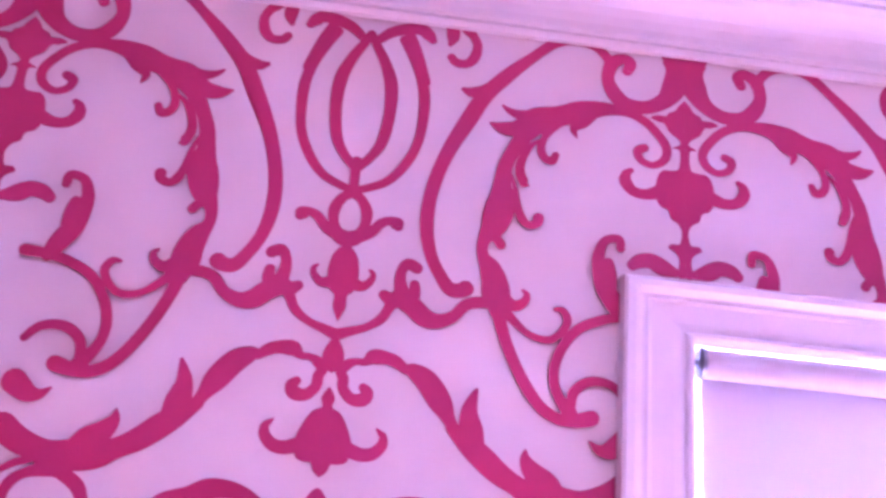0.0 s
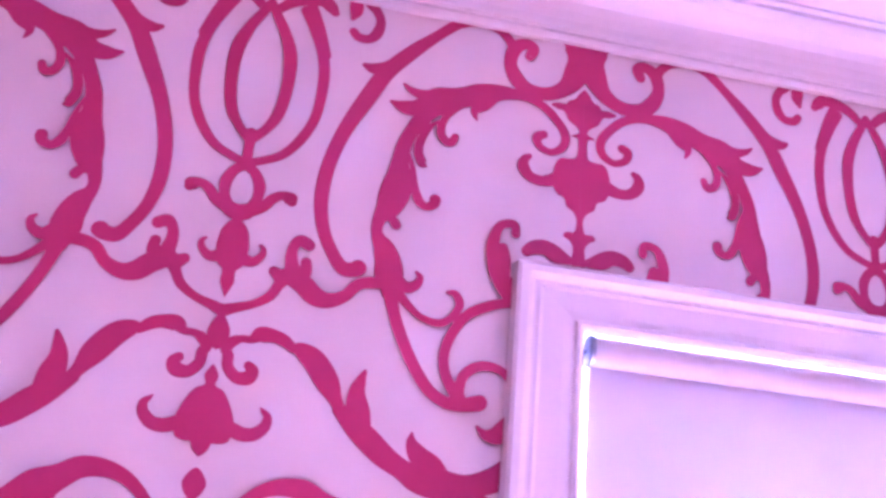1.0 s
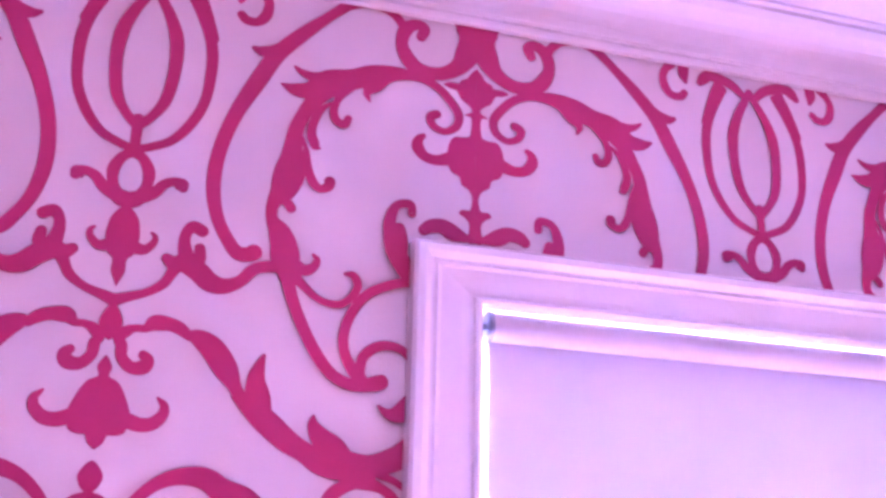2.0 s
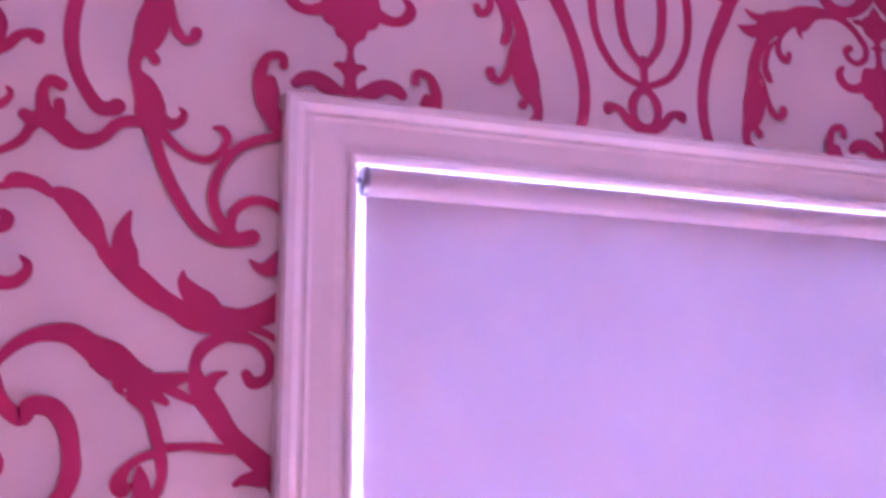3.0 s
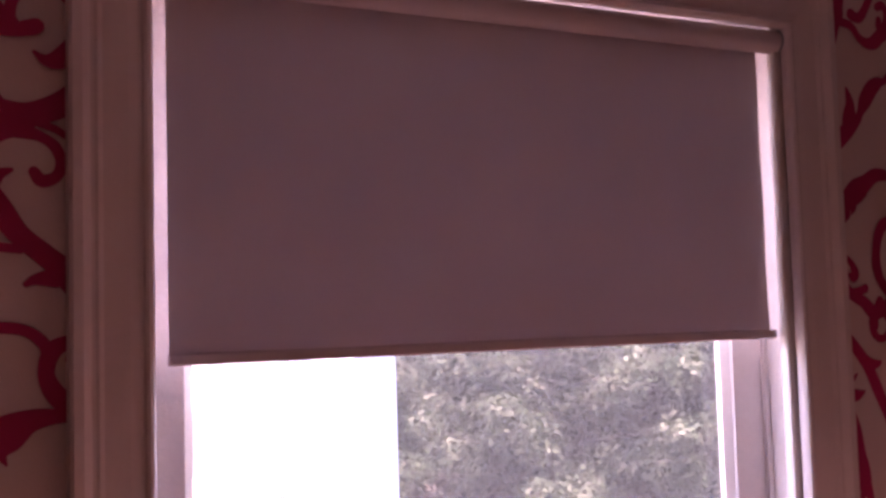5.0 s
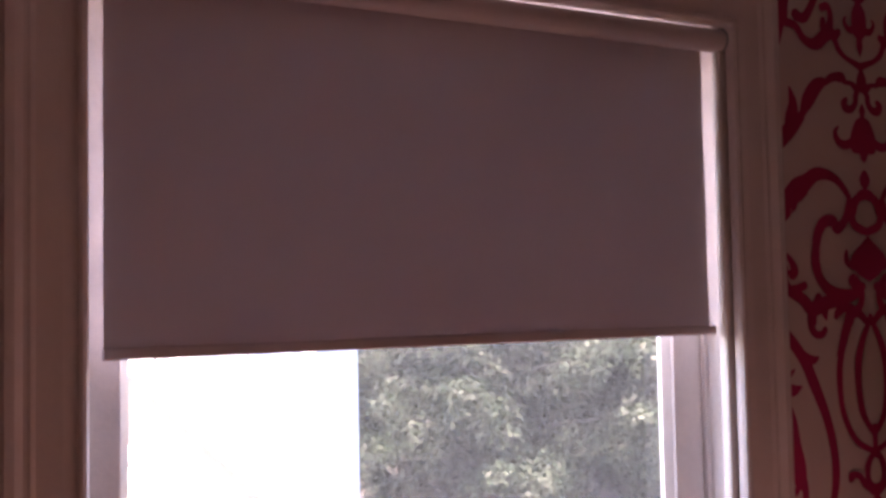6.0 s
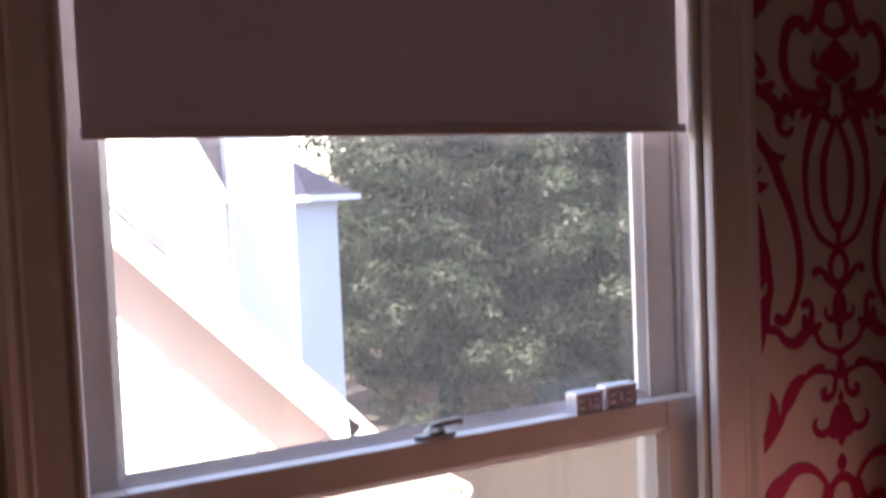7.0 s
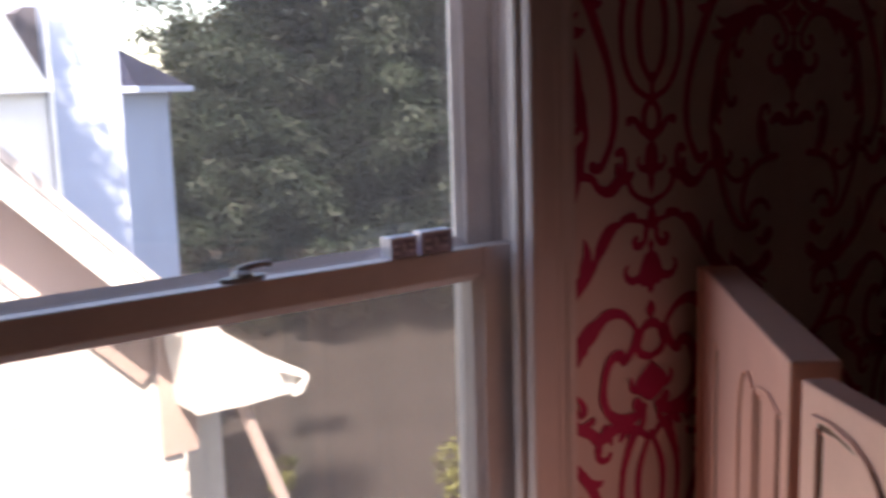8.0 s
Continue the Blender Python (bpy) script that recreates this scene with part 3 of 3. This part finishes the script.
def leaf_of_screen(name, a, b, height, thick, stiled, grooves):
    """One leaf from a to b (plan), its face towards the window, with arched panels lined by dark strips and beads."""
    d = Vector((b[0] - a[0], b[1] - a[1]))
    L = d.length
    ang = math.atan2(d.y, d.x)
    m = Matrix.Translation((a[0], a[1], 0)) @ Matrix.Rotation(ang, 4, "Z")

    def put(nm, bm, parent, label="", m_=CABINET):
        bmesh.ops.transform(bm, matrix=m, verts=bm.verts)
        ob = part(nm, bm, m_, parent, label)
        if parent is screen_thing:
            at_base(ob, screen_thing)
        return ob
    body = put(name, box(0, L, -0.008, thick, 0.02, height, 0.004), screen_thing)
    if stiled:
        put("stile", box(0.0, 0.03, -0.016, -0.0085, 0.02, height, 0.004), body)

    def strip(pts, wdt, proud):
        """A narrow band along the points on the leaf's face."""
        bm = bmesh.new()
        rows = []
        for i, p in enumerate(pts):
            q0, q1 = pts[max(i - 1, 0)], pts[min(i + 1, len(pts) - 1)]
            ln = math.hypot(q1[0] - q0[0], q1[1] - q0[1])
            tx, tz = (q1[0] - q0[0]) / ln, (q1[1] - q0[1]) / ln
            rows.append([bm.verts.new((p[0] - tz * o * wdt, -0.0084 - dd, p[1] + tx * o * wdt)) for o, dd in ((-0.5, 0), (-0.3, proud), (0.3, proud), (0.5, 0))])
        for r0, r1 in zip(rows, rows[1:]):
            for k in range(3):
                bm.faces.new((r0[k], r0[k + 1], r1[k + 1], r1[k]))
        return bm

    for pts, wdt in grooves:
        # no groove is cut: a thin dark strip paints its shade
        put("groove", (strip(pts, wdt, 0.0006)), body, "dark raised strip in the shade colour of a panel groove", GROOVE_SHADE)
        put("bead", (strip([(p[0] - wdt * 1.1, p[1] + wdt * 0.8) for p in pts], wdt * 0.9, 0.004)), body)
    return body


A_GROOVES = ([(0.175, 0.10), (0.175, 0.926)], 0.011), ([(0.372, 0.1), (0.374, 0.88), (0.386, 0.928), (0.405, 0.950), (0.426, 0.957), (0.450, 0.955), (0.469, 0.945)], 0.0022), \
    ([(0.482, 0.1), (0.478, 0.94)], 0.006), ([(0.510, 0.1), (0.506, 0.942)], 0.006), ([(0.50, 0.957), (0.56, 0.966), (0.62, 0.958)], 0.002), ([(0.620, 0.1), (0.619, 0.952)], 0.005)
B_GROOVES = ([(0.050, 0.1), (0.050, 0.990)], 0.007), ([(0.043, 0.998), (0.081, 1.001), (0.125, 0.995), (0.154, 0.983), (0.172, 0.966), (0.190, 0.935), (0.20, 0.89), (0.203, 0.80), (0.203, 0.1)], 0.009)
leaf_of_screen("screen_leaf", (1.818, -0.048), (1.372, -0.534), 1.04, 0.056, True, A_GROOVES)
leaf_of_screen("screen_leaf", (1.319, -0.584), (1.10, -0.97), 1.04, 0.03, False, B_GROOVES)

# ---- outside ----
bm = bmesh.new()
bmesh.ops.create_grid(bm, x_segments=60, y_segments=60, size=400)
for v in bm.verts:
    r = math.hypot(v.co.x, v.co.y)
    v.co.z = -3.1 + 0.15 * noise.noise(v.co * 0.05) + (0.0 if r < 20 else 0.004 * (r - 20))
tagged(part("ground", bm, GROUND), "dry brown grass around the houses", "ground", kind="structure")

wing = group_of("neighbour_wing", "white clapboard gable wing with a sunlit white rake board", "house", (1.79, 6.0, -2.91))


def wpart(nm, bm, m, label=""):
    return at_base(part(nm, bm, m, wing, label), wing)


WY, WX = 4.32, 2.41
wpart("wall", prism([(-2.01, -3.1), (WX, -3.1), (WX, -0.01), (0.19, 2.19), (-2.01, -0.01)], WY, 6.6, "y"), SIDING)
for k in range(34):
    z = -2.91 + k * 0.15
    xe = 2.45 if z < -0.11 else 2.38 - z
    if xe < 0.4:
        break
    wpart("clapboard", prism([(WY - 0.006, z), (WY - 0.003, z + 0.15), (WY - 0.001, z + 0.15), (WY - 0.001, z)], -2.01, xe - 0.34, "x"), SIDING)


def slab(x0, z0, x1, z1, depth, y0, y1):
    """A sloping board from (x0, z0) down to (x1, z1)."""
    ln = math.hypot(x1 - x0, z1 - z0)
    nx, nz = (z1 - z0) / ln * depth, -(x1 - x0) / ln * depth
    return prism([(x0, z0), (x1, z1), (x1 + nx, z1 + nz), (x0 + nx, z0 + nz)], y0, y1, "y")


wpart("roof", slab(0.17, 2.59, 2.50, 0.235, 0.05, 3.93, 6.7), PALE_SHINGLE)
wpart("roof", slab(0.21, 2.59, -2.41, -0.03, -0.05, 3.93, 6.7), PALE_SHINGLE)
wpart("rake_board", slab(0.15, 2.525, 2.50, 0.165, 0.135, 3.95, 3.985), SIDING, "sunlit white rake board")
# soffit and frieze carry the overhang's shadow as tan colour
wpart("soffit", slab(0.15, 2.43, 2.50, 0.06, 0.02, 3.99, WY), SHADE_TAN)
wpart("frieze_board", slab(0.15, 2.45, 2.58, 0.02, 0.385, WY - 0.03, WY - 0.016), SHADE_TAN, "frieze board, its shade put into the tan colour")
wpart("eave_return", prism([(2.42, 0.25), (2.50, 0.23), (2.68, 0.05), (2.93, -0.13), (3.13, -0.27), (3.10, -0.385), (2.80, -0.40), (2.49, -0.395), (2.45, -0.1)], 3.95, WY, "y"), SIDING,
      "sunlit white boxed eave return")
wpart("gutter", prism([(3.00, -0.235), (3.16, -0.262), (3.18, -0.30), (3.13, -0.385), (3.07, -0.40), (3.06, -0.37), (3.11, -0.36), (3.145, -0.30)], 3.9, 6.7, "y"), SIDING, "white metal gutter")
wpart("corner_board", box(2.35, 2.51, WY - 0.05, WY - 0.032, -3.1, -0.70, 0.004), SIDING)
# tan board added where the eave's shadow lies on the wall
wpart("eave_shade_board", box(2.39, 2.605, WY - 0.075, WY - 0.052, -0.70, 0.06, 0.004), SHADE_TAN, "tan board put in for the eave's shadow on the wall")
wpart("side_wall", box(WX + 0.002, 2.92, 4.62, 6.6, -3.1, -0.38), SIDING, "shaded white side wall under the eave")
for k in range(9):
    z = -1.9 + k * 0.16
    wpart("clapboard", prism([(4.60, z), (4.612, z + 0.16), (4.619, z + 0.16), (4.619, z)], WX + 0.004, 2.915, "x"), SIDING)
wpart("knee_brace", slab(2.52, -0.62, 2.86, -0.40, 0.07, 4.36, 4.44), SIDING, "white eave bracket")
# the spout's shade is in its tan colour
wpart("downspout", tube([(2.80, 4.05, -0.39), (2.84, 4.05, -0.52), (3.03, 4.05, -1.05), (3.19, 4.05, -1.51), (3.23, 4.05, -1.71), (3.23, 4.05, -2.95)], [0.04] * 6, 10), SHADE_TAN, "metal downspout coloured tan for its shade")

house = group_of("pale_blue_house", "pale blue house with a tall sunlit front and a dark-roofed bay", "house", (3.6, 11.0, -3.1))


def hpart(nm, bm, m, label=""):
    return at_base(part(nm, bm, m, house, label), house)


def hull(points):
    bm = bmesh.new()
    bmesh.ops.convex_hull(bm, input=[bm.verts.new(p) for p in points])
    return bm


hpart("tower_wall", box(3.325, 4.02, 9.0, 12.4, -3.1, 3.7), BLUE_SIDING, "tall pale wall, sunlit above and dappled below")
hpart("corner_board", box(3.315, 3.365, 8.975, 8.998, -3.1, 3.7, 0.003), SIDING)
hpart("corner_board", box(3.985, 4.03, 8.978, 8.998, -3.1, 3.7, 0.003), BLUE_SIDING)
hpart("bay_wall", prism([(4.03, 9.004), (5.02, 10.2), (5.02, 12.4), (4.03, 12.4)], -3.1, 1.40, "z"), BLUE_SIDING, "shaded pale blue bay wall")
hpart("bay_frieze", prism([(4.034, 8.99), (5.035, 10.19), (5.035, 12.41), (4.034, 12.41)], 1.31, 1.405, "z"), BLUE_SIDING)
# bay eave takes the blue siding colour to hold its lilac shade
hpart("bay_eave", prism([(4.034, 8.86), (4.16, 8.86), (5.31, 10.12), (5.31, 12.6), (4.034, 12.6)], 1.41, 1.475, "z"), BLUE_SIDING, "pale eave board with gutter")
hpart("bay_roof", hull([(4.034, 8.90, 1.478), (4.15, 8.90, 1.478), (5.27, 10.14, 1.478), (5.27, 12.55, 1.478), (4.034, 12.55, 1.478), (4.034, 9.02, 1.86), (4.034, 12.5, 1.86), (4.3, 9.5, 1.74)]),
      SHINGLE, "dark grey shingled bay roof")
hpart("flashing", hull([(4.035, 8.97, 1.84), (4.035, 9.06, 1.90), (4.36, 9.50, 1.73), (4.36, 9.62, 1.78), (4.035, 9.06, 1.84), (4.36, 9.62, 1.73)]), SIDING, "white metal flashing strip")
hpart("wing_wall", box(1.2, 3.314, 9.05, 12.4, -3.1, 1.43), SIDING)
hpart("wing_eave", box(1.2, 3.312, 8.88, 9.3, 1.432, 1.50, 0.006), SIDING, "pale eave board with gutter")
hpart("front_gable", prism([(1.3, 1.503), (3.31, 1.503), (2.955, 2.17), (2.2, 3.6), (1.3, 2.6)], 8.92, 9.15, "y"), SIDING, "sunlit white front gable")
hpart("valley_roof", prism([(2.7, 1.503), (3.322, 1.503), (3.322, 2.26), (3.2, 2.26), (3.11, 2.19), (2.7, 2.19)], 9.18, 9.6, "y"), LILAC_SHINGLE, "lilac-grey shingled valley roof")
for zz in range(24):
    z = -1.5 + zz * 0.2
    hpart("clapboard", prism([(8.991, z), (8.996, z + 0.2), (8.999, z + 0.2), (8.999, z)], 3.367, 3.983, "x"), BLUE_SIDING)


def foliage_mesh(name, spots, radii, count, small, large, seed, material=LEAF):
    """Many small four-cornered leaves in clumps round the spots, most of them on a clump's outside and facing outwards."""
    rng = np.random.default_rng(seed)
    pick = rng.integers(0, len(spots), count)
    out = rng.normal(0, 1, (count, 3))
    out /= np.linalg.norm(out, axis=1, keepdims=True)
    far = rng.random((count, 1)) ** 0.45 * np.array(radii)[pick][:, None]
    c = np.array([tuple(p) for p in spots])[pick] + out * far * np.array((1, 1, 0.72))
    n = out + rng.normal(0, 0.45, (count, 3)) + np.array((0, 0, 0.35))
    n /= np.linalg.norm(n, axis=1, keepdims=True)
    u = np.cross(n, rng.normal(0, 1, (count, 3)))
    u /= np.linalg.norm(u, axis=1, keepdims=True)
    w = np.cross(n, u)
    s = rng.uniform(small, large, (count, 1))
    vs = np.stack((c - u * s, c - w * s * 0.55, c + u * s, c + w * s * 0.55), axis=1).reshape(-1, 3)
    me = bpy.data.meshes.new(name)
    me.from_pydata(vs.tolist(), [], np.arange(count * 4).reshape(-1, 4).tolist())
    me.materials.append(material)
    return me


def tree(x, y, height, spread, low, leaves, seed, label="tall dark green leafy tree with a dense uneven crown", limbs=46, clump=0.62):
    rnd = random.Random(seed)
    t = group_of("tree", label, "tree", (x, y, -3.1), "trees round the houses")
    bm = bmesh.new()
    tube([(0, 0, 0), (0.1, 0, height * 0.3), (-0.1, 0.1, height * 0.6), (0, 0, height * 0.92)], [0.20, 0.15, 0.10, 0.02], 10, bm)
    spots, radii = [], []
    for k in range(limbs):
        h = low + (height * 0.95 - low) * k / limbs
        a = k * 2.4 + rnd.uniform(-0.5, 0.5)
        r = spread * (0.45 + 0.55 * math.sin(math.pi * min(1, (h - low) / (height - low) * 0.9 + 0.15))) * rnd.uniform(0.6, 1.12)
        end = Vector((r * math.cos(a), r * math.sin(a), h + rnd.uniform(0.0, 0.9)))
        foot = Vector((0, 0, h * 0.92))
        tube([foot, end * 0.5 + Vector((0, 0, h * 0.48)), end], [0.030, 0.018, 0.006], 6, bm)
        for f in (0.2, 0.45, 0.72, 1.0):
            spots.append(foot.lerp(end, f) + Vector((rnd.gauss(0, 0.22), rnd.gauss(0, 0.22), rnd.gauss(0, 0.18))))
            radii.append(clump * rnd.uniform(0.55, 1.15))
    part("trunk", bm, BARK, t)
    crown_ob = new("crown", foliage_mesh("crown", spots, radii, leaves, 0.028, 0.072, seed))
    crown_ob.parent = t
    return t


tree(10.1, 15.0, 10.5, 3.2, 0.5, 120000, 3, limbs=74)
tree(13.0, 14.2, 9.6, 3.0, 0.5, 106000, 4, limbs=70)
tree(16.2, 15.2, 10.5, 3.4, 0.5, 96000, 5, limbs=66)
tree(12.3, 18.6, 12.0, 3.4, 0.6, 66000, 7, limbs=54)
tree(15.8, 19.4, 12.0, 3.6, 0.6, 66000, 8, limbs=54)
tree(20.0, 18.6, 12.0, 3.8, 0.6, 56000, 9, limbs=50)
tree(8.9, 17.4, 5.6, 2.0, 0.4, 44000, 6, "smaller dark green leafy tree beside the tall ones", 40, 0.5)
# this tree stands out of view, added as a shadow caster for the house
tree(-0.75, 3.45, 13.1, 1.9, 8.0, 46000, 11, "unseen spreading leafy tree, added to shade the pale blue house", 36, 0.5)


def bush(x, y, width, height, leaves, seed):
    """A low rounded shrub with many stems and small leaves."""
    rnd = random.Random(seed)
    t = group_of("bush", "leafy shrub, dark green with sunlight put into its yellow-green leaves", "bush", (x, y, -3.15), "shrubs by the houses")
    bm = bmesh.new()
    ends = []
    for k in range(9):
        a, r = k * 0.7 + rnd.uniform(-0.2, 0.2), width * rnd.uniform(0.25, 0.5)
        end = Vector((r * math.cos(a), r * math.sin(a), height * rnd.uniform(0.6, 0.95)))
        tube([(0, 0, 0), (end.x * 0.4, end.y * 0.4, end.z * 0.55), end], [0.03, 0.02, 0.006], 6, bm)
        ends += [end * 0.5 + Vector((0, 0, 0.1)), end * 0.75, end]
    part("stem", bm, BARK, t)
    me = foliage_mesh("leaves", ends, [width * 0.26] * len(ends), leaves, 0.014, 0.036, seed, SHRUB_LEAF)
    new("leaves", me).parent = t


for k, (bx, by, bw, bh) in enumerate(((6.5, 6.75, 0.5, 0.85), (5.15, 8.1, 0.32, 0.7))):
    bush(bx, by, bw, bh, 1300, 40 + k)

rng = np.random.default_rng(21)
wood_spots = []
for x in rng.uniform(-8, 42, 1500):
    top = 1.2 + (11.0 if x > 12.6 else 2.2) * (0.8 + 0.25 * math.sin(x * 0.8) + 0.1 * math.sin(x * 2.3))
    wood_spots.append((x, rng.normal(27, 1.2), -3 + top * rng.random() ** 0.8))
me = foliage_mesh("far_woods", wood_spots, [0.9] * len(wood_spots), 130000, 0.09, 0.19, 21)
tagged(new("far_woods", me), "dark green far woods behind the houses", "woods", kind="stuff")
